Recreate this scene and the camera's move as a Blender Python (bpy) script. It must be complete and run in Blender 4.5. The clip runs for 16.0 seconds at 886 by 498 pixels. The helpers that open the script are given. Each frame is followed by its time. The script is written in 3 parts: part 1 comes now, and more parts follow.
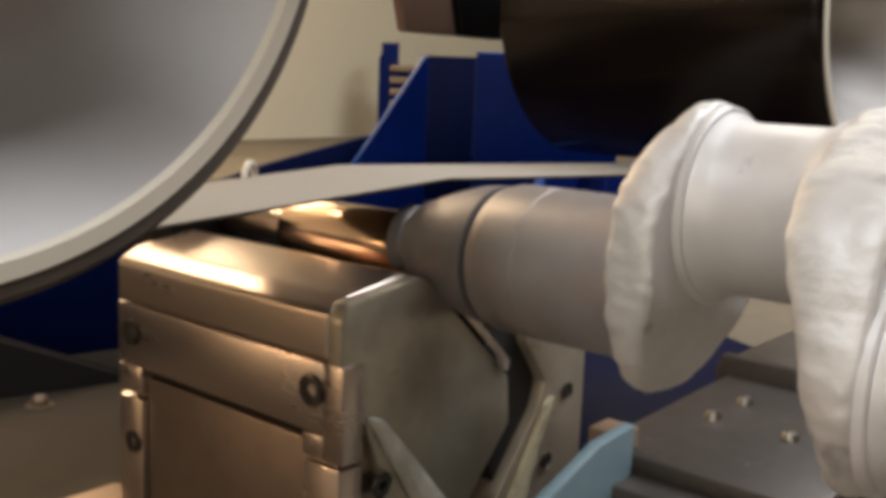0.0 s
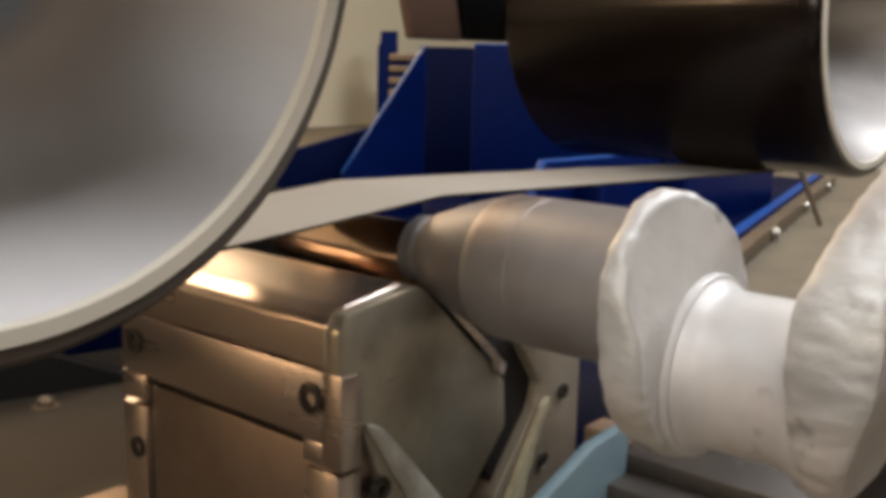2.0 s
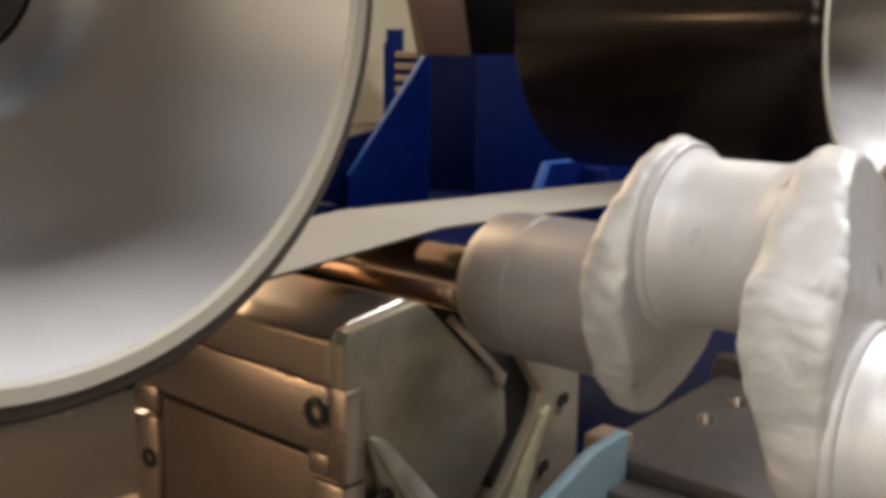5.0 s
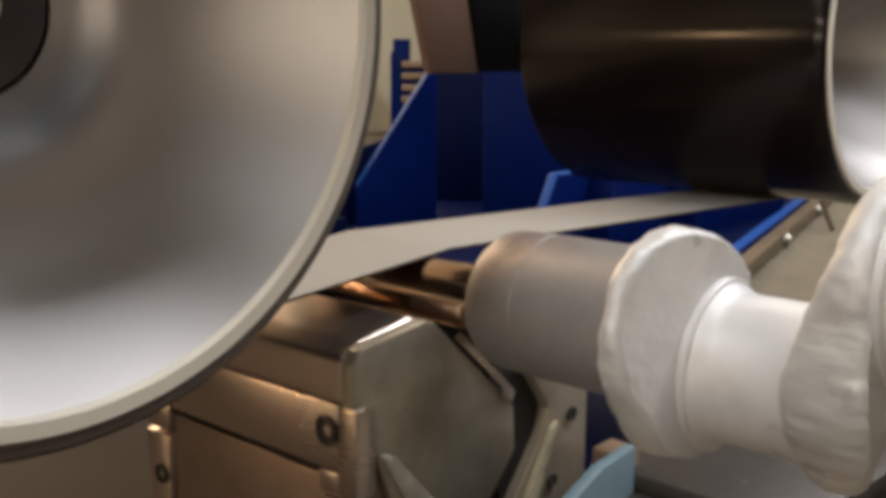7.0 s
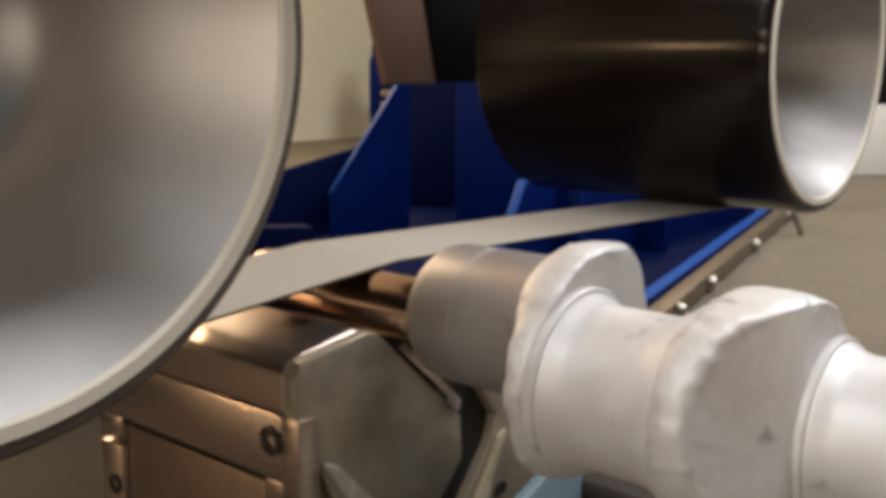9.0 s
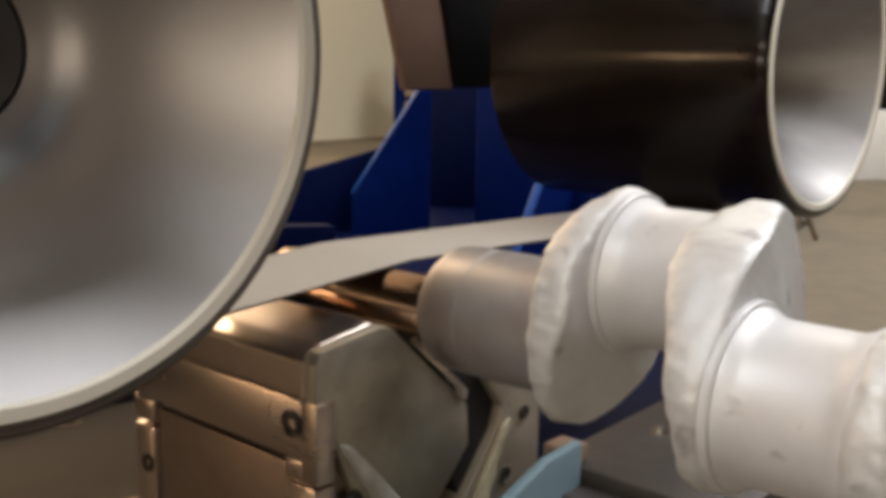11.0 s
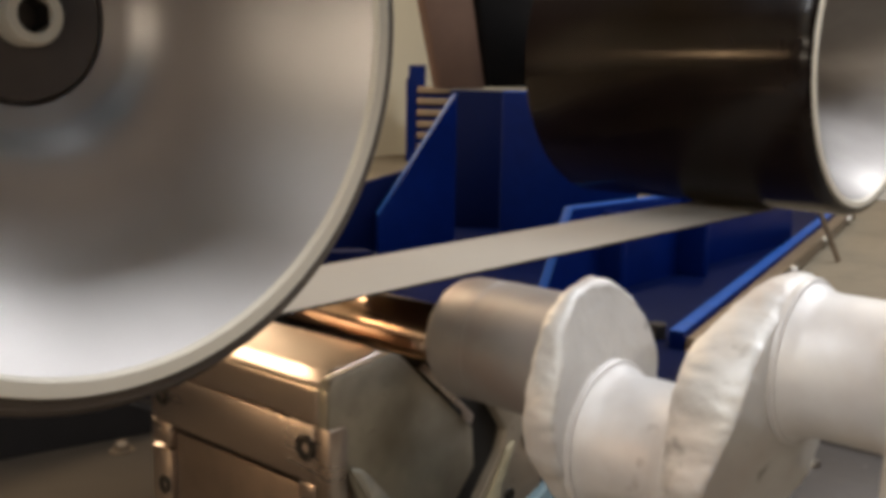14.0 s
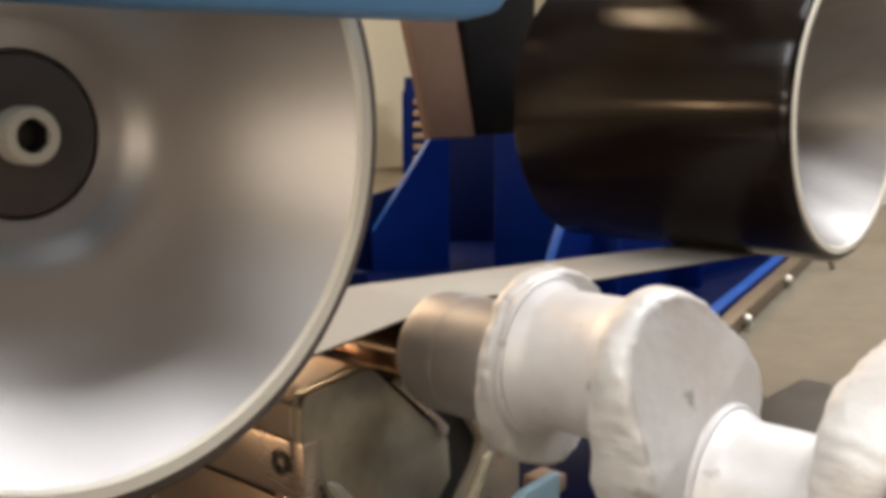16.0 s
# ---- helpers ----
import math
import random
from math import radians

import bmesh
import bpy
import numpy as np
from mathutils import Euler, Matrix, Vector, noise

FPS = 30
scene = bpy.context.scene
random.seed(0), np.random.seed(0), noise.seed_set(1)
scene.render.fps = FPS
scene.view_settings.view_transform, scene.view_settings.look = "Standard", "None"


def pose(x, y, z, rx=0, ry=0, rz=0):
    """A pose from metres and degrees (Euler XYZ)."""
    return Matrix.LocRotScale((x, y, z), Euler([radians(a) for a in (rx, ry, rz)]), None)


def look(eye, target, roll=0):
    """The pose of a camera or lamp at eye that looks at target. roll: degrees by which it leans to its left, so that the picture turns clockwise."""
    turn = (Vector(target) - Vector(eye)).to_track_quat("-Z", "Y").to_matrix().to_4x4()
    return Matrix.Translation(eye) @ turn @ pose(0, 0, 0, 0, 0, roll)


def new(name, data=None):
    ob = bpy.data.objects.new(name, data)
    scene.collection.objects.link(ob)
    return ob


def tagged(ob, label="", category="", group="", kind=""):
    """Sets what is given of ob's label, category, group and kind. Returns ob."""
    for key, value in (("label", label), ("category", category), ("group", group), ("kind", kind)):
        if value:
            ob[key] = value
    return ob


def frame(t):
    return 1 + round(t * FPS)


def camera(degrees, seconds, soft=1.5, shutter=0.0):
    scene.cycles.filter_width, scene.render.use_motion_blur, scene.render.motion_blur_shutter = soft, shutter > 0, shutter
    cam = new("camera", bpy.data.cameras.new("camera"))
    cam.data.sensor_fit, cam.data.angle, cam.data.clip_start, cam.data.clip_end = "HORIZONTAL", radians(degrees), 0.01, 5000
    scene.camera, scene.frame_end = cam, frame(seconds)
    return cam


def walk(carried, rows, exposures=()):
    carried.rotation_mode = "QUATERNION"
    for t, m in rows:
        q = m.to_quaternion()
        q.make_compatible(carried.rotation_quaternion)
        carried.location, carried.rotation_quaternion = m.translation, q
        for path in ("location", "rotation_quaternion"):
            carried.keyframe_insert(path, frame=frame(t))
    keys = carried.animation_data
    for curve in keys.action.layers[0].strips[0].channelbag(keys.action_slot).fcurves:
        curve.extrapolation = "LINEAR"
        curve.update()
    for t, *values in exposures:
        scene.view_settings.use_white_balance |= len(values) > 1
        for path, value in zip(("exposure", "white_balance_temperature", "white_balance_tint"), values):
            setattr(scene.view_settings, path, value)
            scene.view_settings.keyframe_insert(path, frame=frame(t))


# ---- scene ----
LENS = 47.5
cam = camera(LENS, 16.0, soft=5.0)
PATH = [
    (0, (-0.1203, -0.2935, -0.0781), (0.4827, 0.2142, -0.2142), 2.17),
    (0.5, (-0.1272, -0.2990, -0.0726), (0.4732, 0.2104, -0.2139), 1.87),
    (1, (-0.1291, -0.3007, -0.0690), (0.4710, 0.2096, -0.2089), 1.60),
    (1.5, (-0.1254, -0.3003, -0.0681), (0.4749, 0.2084, -0.2128), 1.47),
    (2, (-0.1250, -0.3017, -0.0630), (0.4758, 0.2055, -0.2108), 1.52),
    (2.5, (-0.1253, -0.2996, -0.0623), (0.4747, 0.2079, -0.2122), 1.70),
    (3, (-0.1255, -0.3013, -0.0588), (0.4739, 0.2063, -0.2106), 1.43),
    (3.5, (-0.1261, -0.3028, -0.0566), (0.4716, 0.2065, -0.2096), 1.20),
    (4, (-0.1280, -0.3076, -0.0547), (0.4685, 0.2026, -0.2091), 1.05),
    (6.5, (-0.1357, -0.3149, -0.0401), (0.4587, 0.2001, -0.1866), 0.68),
    (7, (-0.1365, -0.3168, -0.0402), (0.4561, 0.2002, -0.1869), 0.52),
    (7.5, (-0.1342, -0.3392, -0.0373), (0.4619, 0.1739, -0.1837), 0.73),
    (8, (-0.1310, -0.3337, -0.0414), (0.4679, 0.1756, -0.1895), 0.51),
    (8.5, (-0.1304, -0.3318, -0.0329), (0.4707, 0.1755, -0.1787), 0.62),
    (9, (-0.1302, -0.3436, -0.0320), (0.4707, 0.1646, -0.1757), 0.41),
    (11.5, (-0.1687, -0.3859, -0.0201), (0.4182, 0.1381, -0.1646), 1.06),
    (12, (-0.1719, -0.3888, -0.0196), (0.4157, 0.1350, -0.1621), 1.15),
    (12.5, (-0.1752, -0.3953, -0.0133), (0.4105, 0.1314, -0.1531), 0.88),
    (13, (-0.1769, -0.4028, -0.0101), (0.4095, 0.1234, -0.1485), 0.80),
    (13.5, (-0.1750, -0.4003, -0.0135), (0.4107, 0.1274, -0.1497), 0.76),
    (14, (-0.2008, -0.3489, -0.0075), (0.3886, 0.1755, -0.1401), 0.96),
    (14.5, (-0.1997, -0.3420, -0.0135), (0.3887, 0.1835, -0.1464), 0.68),
    (15, (-0.2035, -0.3510, -0.0017), (0.3872, 0.1722, -0.1336), 0.83),
    (15.5, (-0.1971, -0.3573, 0.0108), (0.3933, 0.1670, -0.1180), 0.05),
    (16, (-0.1969, -0.3623, 0.0095), (0.3926, 0.1635, -0.1168), -0.09),
]
walk(cam, [(t, look(eye, target, roll)) for t, eye, target, roll in PATH],
     exposures=[(0, 0.0), (14.2, 0.0), (15.0, 0.08), (15.5, 0.32), (16, 0.4)])

# ---- light: fluorescent ceiling lamps of the hall ----
world = bpy.data.worlds.new("hall_air")
scene.world = world
world.use_nodes = True
world.node_tree.nodes["Background"].inputs[0].default_value = (0.9, 0.85, 0.75, 1)
world.node_tree.nodes["Background"].inputs[1].default_value = 0.003


def area(name, eye, target, sx, sy, watts, colour):
    data = bpy.data.lights.new(name, "AREA")
    data.shape, data.size, data.size_y = "RECTANGLE", sx, sy
    data.energy, data.color = watts, colour
    ob = new(name, data)
    ob.matrix_world = look(eye, target)
    return ob


WARM = (1.0, 0.72, 0.45)
COOL = (0.95, 0.965, 1.0)
LAMPS = [
    (2.4, -0.65, 1.2, 0.9, 62, COOL),
    (0.75, -0.75, 1.3, 0.6, 20, COOL),
    (-1.7, -0.1, 1.3, 1.3, 44, COOL),
    (0.6, 2.5, 0.7, 1.5, 46, WARM),
    (2.9, 1.2, 1.4, 0.25, 24, (1.0, 0.9, 0.75)),
]
WALL_LAMP = (1.6, 3.27, 0.95)
for x, y, sx, sy, watts, colour in LAMPS:
    area("lamp_tube", (x, y, 1.9), (x, y + 0.0001, 0.0), sx, sy, watts, colour)
# added warm light, out of view, for the highlight on the block's cover
area("cover_highlight_light", WALL_LAMP, (1.6, 0.0, 0.95), 1.5, 0.6, 30, WARM)
# added strip lights, out of view, that draw streaks on drum and lagging
WEST_STREAK_LIGHTS = [(-1.0, 0.05, 2.2, 9, (1.0, 0.85, 0.68)), (-1.0, 0.6, 2.2, 9, (1.0, 0.85, 0.68)), (1.9, 0.16, 1.2, 13, (1.0, 0.62, 0.32))]
for y, z, long, watts, colour in WEST_STREAK_LIGHTS:
    area("west_streak_light", (-2.41, y, z), (0, y, z), long, 0.12, watts, colour)


# ---- materials ----
def mat(name, colour, rough=0.5, metal=0.0, grain=0.0, grain_scale=60.0, stain=0.0, stain_scale=8.0, bump=0.0, dark=0.5,
        stretch=(1, 1, 1), spec=0.5, coat=0.0, bump_scale=None, stain_colour=None, aniso=0.0, rough_var=0.0, spots=0.0, spot_scale=30.0, spot_colour=(0.1, 0.1, 0.1)):
    m = bpy.data.materials.new(name)
    m.use_nodes = True
    nt = m.node_tree
    b = nt.nodes["Principled BSDF"]
    b.inputs["Roughness"].default_value, b.inputs["Metallic"].default_value = rough, metal
    b.inputs["Specular IOR Level"].default_value, b.inputs["Coat Weight"].default_value = spec, coat
    b.inputs["Anisotropic"].default_value = aniso
    if aniso:
        tg = nt.nodes.new("ShaderNodeTangent")
        tg.direction_type, tg.axis = "RADIAL", "Y"
        nt.links.new(tg.outputs[0], b.inputs["Tangent"])
        b.inputs["Anisotropic Rotation"].default_value = 0.25
    tc = nt.nodes.new("ShaderNodeTexCoord")
    mp = nt.nodes.new("ShaderNodeMapping")
    mp.inputs["Scale"].default_value = stretch
    nt.links.new(tc.outputs["Object"], mp.inputs[0])

    def noise_at(scale, detail=4.0):
        n = nt.nodes.new("ShaderNodeTexNoise")
        n.inputs["Scale"].default_value, n.inputs["Detail"].default_value = scale, detail
        nt.links.new(mp.outputs[0], n.inputs["Vector"])
        return n

    def mix(a, bcol, fac, amount, lo=0.35, hi=0.7):
        """Mixes bcol over a where the noise is high."""
        r = nt.nodes.new("ShaderNodeMapRange")
        r.inputs["From Min"].default_value, r.inputs["From Max"].default_value = lo, hi
        r.inputs["To Max"].default_value = amount
        nt.links.new(fac, r.inputs["Value"])
        x = nt.nodes.new("ShaderNodeMix")
        x.data_type = "RGBA"
        nt.links.new(r.outputs[0], x.inputs["Factor"])
        if isinstance(a, tuple):
            x.inputs["A"].default_value = (*a, 1)
        else:
            nt.links.new(a, x.inputs["A"])
        x.inputs["B"].default_value = (*bcol, 1)
        return x.outputs["Result"]

    col = tuple(colour)
    if grain:
        col = mix(col, tuple(c * dark for c in colour), noise_at(grain_scale).outputs["Fac"], grain)
    if stain:
        col = mix(col, stain_colour or tuple(c * dark for c in colour), noise_at(stain_scale, 6).outputs["Fac"], stain, 0.48, 0.7)
    if spots:
        col = mix(col, spot_colour, noise_at(spot_scale, 3).outputs["Fac"], spots, 0.66, 0.74)
    if isinstance(col, tuple):
        b.inputs["Base Color"].default_value = (*col, 1)
    else:
        nt.links.new(col, b.inputs["Base Color"])
    if bump:
        bp = nt.nodes.new("ShaderNodeBump")
        bp.inputs["Strength"].default_value, bp.inputs["Distance"].default_value = bump, 0.002
        nt.links.new(noise_at(bump_scale or grain_scale, 8).outputs["Fac"], bp.inputs["Height"])
        nt.links.new(bp.outputs[0], b.inputs["Normal"])
    if rough_var:
        r = nt.nodes.new("ShaderNodeMapRange")
        r.inputs["To Min"].default_value, r.inputs["To Max"].default_value = max(0.02, rough - rough_var), rough + rough_var
        nt.links.new(noise_at(stain_scale, 5).outputs["Fac"], r.inputs["Value"])
        nt.links.new(r.outputs[0], b.inputs["Roughness"])
    return m


M_CAST = mat("cast_metal", (0.66, 0.655, 0.645), 0.5, 0.3, 0.3, 70, 0.55, 16, 0.3, 0.74, bump_scale=190, rough_var=0.08, spots=0.6, spot_scale=36, stain_colour=(0.5, 0.44, 0.41), spot_colour=(0.2, 0.18, 0.17))
M_MACH = mat("machined_pin", (0.69, 0.68, 0.68), 0.47, 0.25, 0.25, 40, 0.4, 20, 0.04, 0.8, rough_var=0.08, spots=0.6, spot_scale=42, stain_colour=(0.48, 0.43, 0.41), spot_colour=(0.24, 0.2, 0.19))
# stained, and also darkened for the shadow of the belt above it
M_MAIN = mat("dull_shaded_journal", (0.35, 0.335, 0.335), 0.44, 0.45, 0.4, 30, 0.7, 18, 0.05, 0.6, rough_var=0.1, stain_colour=(0.27, 0.205, 0.185), spots=0.7, spot_scale=26, spot_colour=(0.11, 0.1, 0.1))
M_GOLD = mat("polished_roller", (0.76, 0.555, 0.42), 0.17, 1.0, 0.3, 40, 0.3, 14, 0.01, 0.75, stretch=(1, 0.2, 1), rough_var=0.05)
M_CONE = mat("dull_steel_cone", (0.26, 0.255, 0.27), 0.5, 0.5, 0.3, 60, 0.4, 20, 0.06, stain_colour=(0.2, 0.13, 0.09))
M_STEEL = mat("ground_steel", (0.58, 0.5, 0.445), 0.28, 0.96, 0.2, 90, 0.2, 10, 0.0, 0.84, stretch=(1, 1, 5), rough_var=0.03)
M_PLATE = mat("scuffed_steel_plate", (0.42, 0.365, 0.29), 0.45, 0.5, 0.3, 80, 0.5, 12, 0.1, 0.66, rough_var=0.08, spots=0.5, spot_scale=60, spot_colour=(0.16, 0.13, 0.1))
M_END = mat("dusty_steel_face", (0.46, 0.425, 0.345), 0.36, 0.65, 0.4, 60, 0.8, 13, 0.08, 0.6, rough_var=0.1, stain_colour=(0.23, 0.205, 0.16), spots=0.5, spot_scale=48, spot_colour=(0.14, 0.12, 0.1))
M_BODY = mat("dark_oily_steel", (0.25, 0.195, 0.16), 0.38, 0.8, 0.3, 70, 0.5, 10, 0.03, 0.6, rough_var=0.1)
M_CARR = mat("dark_steel_plate", (0.115, 0.103, 0.095), 0.45, 0.5, 0.35, 110, 0.5, 14, 0.1, 0.65, rough_var=0.08, spots=0.4, spot_scale=70, spot_colour=(0.26, 0.24, 0.22))
M_BOLT = mat("black_oxide_bolt", (0.07, 0.065, 0.06), 0.4, 0.7, 0.2, 200)
M_ZINC = mat("zinc_bolt", (0.4, 0.38, 0.34), 0.3, 1.0, 0.2, 300)
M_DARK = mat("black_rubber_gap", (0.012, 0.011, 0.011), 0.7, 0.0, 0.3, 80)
M_DISH = mat("spun_aluminium", (0.68, 0.65, 0.63), 0.5, 1.0, 0.2, 40, 0.3, 14, 0.02, 0.85, rough_var=0.05, aniso=0.6)
M_DRUM = mat("brushed_drum_bore", (0.42, 0.4, 0.385), 0.55, 1.0, 0.3, 60, 0.3, 24, 0.02, 0.7, stretch=(1, 0.1, 1), rough_var=0.07, aniso=0.6)
M_CREAM = mat("cream_rubber_edge", (0.84, 0.79, 0.68), 0.5, 0.0, 0.12, 120, 0.2, 20, 0.05, 0.85)
M_LAG = mat("dark_brown_lagging", (0.011, 0.0072, 0.0062), 0.2, 0.0, 0.5, 60, 0.6, 22, 0.02, 0.4, stretch=(0.5, 1, 0.5), rough_var=0.07, spec=0.28, aniso=0.9)
M_ABR = mat("brown_abrasive", (0.03, 0.02, 0.016), 0.45, 0.0, 0.4, 300, 0.4, 8, 0.1, 0.6)
M_CLOTH = mat("grey_belt_backing", (0.36, 0.35, 0.325), 0.75, 0.0, 0.2, 90, 0.2, 12, 0.05, 0.85)
M_LIP = mat("dusty_lagging_edge", (0.13, 0.11, 0.095), 0.6, 0.0, 0.3, 60, 0.4, 18, 0.08, 0.6)
M_WASHER = mat("dark_hub_disc", (0.14, 0.125, 0.12), 0.5, 0.4, 0.3, 60, 0.3, 20, 0.06)
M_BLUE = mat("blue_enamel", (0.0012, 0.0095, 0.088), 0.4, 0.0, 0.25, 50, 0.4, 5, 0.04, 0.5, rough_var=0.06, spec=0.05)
M_EDGE = mat("pale_blue_edge", (0.014, 0.075, 0.34), 0.45, 0.0, 0.3, 60, 0.4, 25, 0.05, 0.55, spec=0.12)
# the stand's blue with shade put into the colour
M_BLUE_SHADE = mat("shaded_blue_enamel", (0.001, 0.0045, 0.036), 0.5, 0.0, 0.25, 50, 0.35, 5, 0.04, 0.6, spec=0.06)
M_SKY = mat("light_blue_cover", (0.12, 0.32, 0.62), 0.45, 0.0, 0.15, 60, 0.2, 8, 0.03, 0.8)
M_TAN = mat("brown_bracket", (0.2, 0.12, 0.085), 0.45, 0.0, 0.3, 60, 0.3, 9, 0.05, 0.7)
M_BLACK = mat("black_bracket_and_shade", (0.01, 0.009, 0.009), 0.55, 0.0, 0.3, 60, spec=0.15)
M_FLOOR = mat("dusty_concrete", (0.17, 0.145, 0.105), 0.75, 0.0, 0.4, 26, 0.6, 3.4, 0.15, 0.6, rough_var=0.08, spots=0.35, spot_scale=14, spot_colour=(0.07, 0.055, 0.04))
M_DIM = mat("dark_brown_paint", (0.09, 0.065, 0.05), 0.6, 0.0, 0.2, 30, 0.3, 2, 0.03, 0.7)
M_BED = mat("dark_brown_bed", (0.042, 0.03, 0.018), 0.6, 0.0, 0.4, 30, 0.5, 6, 0.12, 0.6, rough_var=0.1, spots=0.5, spot_scale=24, spot_colour=(0.02, 0.015, 0.01))
M_WALL = mat("cream_wall_paint", (0.7, 0.66, 0.53), 0.7, 0.0, 0.12, 30, 0.2, 1.2, 0.03, 0.85)
M_CEIL = mat("grey_ceiling", (0.62, 0.6, 0.57), 0.8, 0.0, 0.1, 20, 0.15, 1.0, 0.02, 0.9)
M_RAIL = mat("brown_steel_rail", (0.22, 0.17, 0.12), 0.45, 0.6, 0.3, 60, 0.4, 8, 0.06)
M_PEACH = mat("copper_lit_block", (0.36, 0.25, 0.175), 0.45, 0.4, 0.25, 60, 0.25, 12, 0.05, 0.8)
M_CLOTHBLUE = mat("pale_blue_plastic", (0.19, 0.285, 0.335), 0.5, 0.0, 0.2, 60, 0.3, 14, 0.08, 0.75)
M_WHITE = mat("worn_white_edge", (0.5, 0.49, 0.43), 0.6, 0.0, 0.5, 90, 0.6, 30, 0.25, 0.5)
M_CHIP = mat("chipped_pale_paint", (0.5, 0.45, 0.31), 0.65, 0.0, 0.5, 120, 0.7, 40, 0.35, 0.5, stain_colour=(0.16, 0.13, 0.08))
M_BOARD = mat("white_board", (0.75, 0.73, 0.68), 0.6, 0.0, 0.1, 40, 0.15, 4, 0.02, 0.9)



# ---- mesh helpers ----
def finish(bm, name, material, parent=None, label="", smooth=True, angle=35):
    me = bpy.data.meshes.new(name)
    bmesh.ops.recalc_face_normals(bm, faces=bm.faces)
    if smooth:
        for f in bm.faces:
            f.smooth = True
        for e in bm.edges:
            if len(e.link_faces) == 2 and e.calc_face_angle(0) > radians(angle):
                e.smooth = False
    bm.to_mesh(me)
    bm.free()
    for m in material if isinstance(material, (list, tuple)) else [material]:
        me.materials.append(m)
    ob = new(name, me)
    if parent:
        ob.parent = parent
    if label:
        tagged(ob, label)
    return ob


def part(name, bm, material, parent, label="", angle=35):
    return finish(bm, name, material, parent, label, angle=angle)


def thing(name, label, category, group="", m=None):
    ob = new(name)
    ob.empty_display_size = 0.05
    if m is not None:
        ob.matrix_basis = m
    return tagged(ob, label, category, group)


def box(x0, y0, z0, x1, y1, z1, bevel=0.0, seg=2):
    bm = bmesh.new()
    bmesh.ops.create_cube(bm, size=1)
    for v in bm.verts:
        v.co = Vector(((x0 + x1) / 2 + v.co.x * (x1 - x0), (y0 + y1) / 2 + v.co.y * (y1 - y0), (z0 + z1) / 2 + v.co.z * (z1 - z0)))
    if bevel:
        bmesh.ops.bevel(bm, geom=list(bm.edges), offset=bevel, segments=seg, affect="EDGES", profile=0.5)
    return bm


def prism(outline, y0, y1, bevel=0.0, seg=2):
    """A plate from an outline in x and z, reaching from y0 to y1."""
    bm = bmesh.new()
    a = [bm.verts.new((x, y0, z)) for x, z in outline]
    b = [bm.verts.new((x, y1, z)) for x, z in outline]
    n = len(outline)
    bm.faces.new(a)
    bm.faces.new(b[::-1])
    for i in range(n):
        bm.faces.new((a[i], b[i], b[(i + 1) % n], a[(i + 1) % n]))
    bmesh.ops.recalc_face_normals(bm, faces=bm.faces)
    if bevel:
        bmesh.ops.bevel(bm, geom=list(bm.edges), offset=bevel, segments=seg, affect="EDGES", profile=0.5)
    return bm


def slab(outline, z0, z1, bevel=0.0):
    """A plate from an outline in x and y, reaching from z0 to z1."""
    bm = prism([(x, -y) for x, y in outline], z0, z1, bevel)
    for v in bm.verts:
        x, y, z = v.co
        v.co = (x, -z, y)
    return bm


def lathe(profile, n=96, closed=False):
    """Turns a profile of (radius, y) about the y axis."""
    bm = bmesh.new()
    rings = []
    for r, y in profile:
        if r < 1e-6:
            rings.append([bm.verts.new((0, y, 0))])
        else:
            rings.append([bm.verts.new((r * math.sin(2 * math.pi * k / n), y, r * math.cos(2 * math.pi * k / n))) for k in range(n)])
    pairs = list(zip(rings, rings[1:])) + ([(rings[-1], rings[0])] if closed else [])
    for a, b in pairs:
        for k in range(n):
            j = (k + 1) % n
            if len(a) == 1 and len(b) == 1:
                continue
            if len(a) == 1:
                bm.faces.new((a[0], b[k], b[j]))
            elif len(b) == 1:
                bm.faces.new((a[k], b[0], a[j]))
            else:
                bm.faces.new((a[k], b[k], b[j], a[j]))
    return bm


def shift(bm, x=0, y=0, z=0, turn=None):
    if turn:
        bmesh.ops.transform(bm, matrix=turn, verts=bm.verts)
    bmesh.ops.translate(bm, vec=(x, y, z), verts=bm.verts)
    return bm


def roughen(bm, amount, scale, seed=0.0):
    for v in bm.verts:
        n = v.normal if v.normal.length else Vector((0, 0, 1))
        v.co += n * amount * (noise.noise(v.co * scale + Vector((seed, 0, 0))) + 0.5 * noise.noise(v.co * scale * 2.7))
    return bm


# ---- the hall ----
ZF = -0.40
tagged(finish(box(-2.5, -2.5, ZF - 0.1, 6.6, 3.35, ZF), "floor", M_FLOOR), "dusty tan concrete floor with scuffs", "floor", kind="structure")
tagged(finish(box(-2.5, 3.35, ZF, 6.6, 3.5, 2.0), "wall_north", M_WALL), "cream painted plain wall", "wall", kind="structure")
tagged(finish(box(6.6, -2.6, ZF, 6.75, 3.5, 2.0), "wall_east", M_WALL), "cream painted plain wall", "wall", kind="structure")
tagged(finish(box(-2.65, -2.6, ZF, -2.5, 3.5, 2.0), "wall_west", M_WALL), "cream painted plain wall", "wall", kind="structure")
tagged(finish(box(-2.65, -2.75, ZF, 6.75, -2.6, 2.0), "wall_south", M_DIM), "dark brown painted wall", "wall", kind="structure")
# carried on unseen to the front, so that the dish reflects something dark
tagged(finish(slab([(-2.4, -2.5), (0.3, -2.5), (0.3, -0.4), (0.18, 0.2), (0.62, 0.52), (0.5, 0.75), (-2.4, 1.35)], ZF + 0.0005, ZF + 0.006, 0.002), "bed_plate", M_BED), "dark brown steel bed plate, its unseen front added to darken reflections", "bed plate", kind="structure")
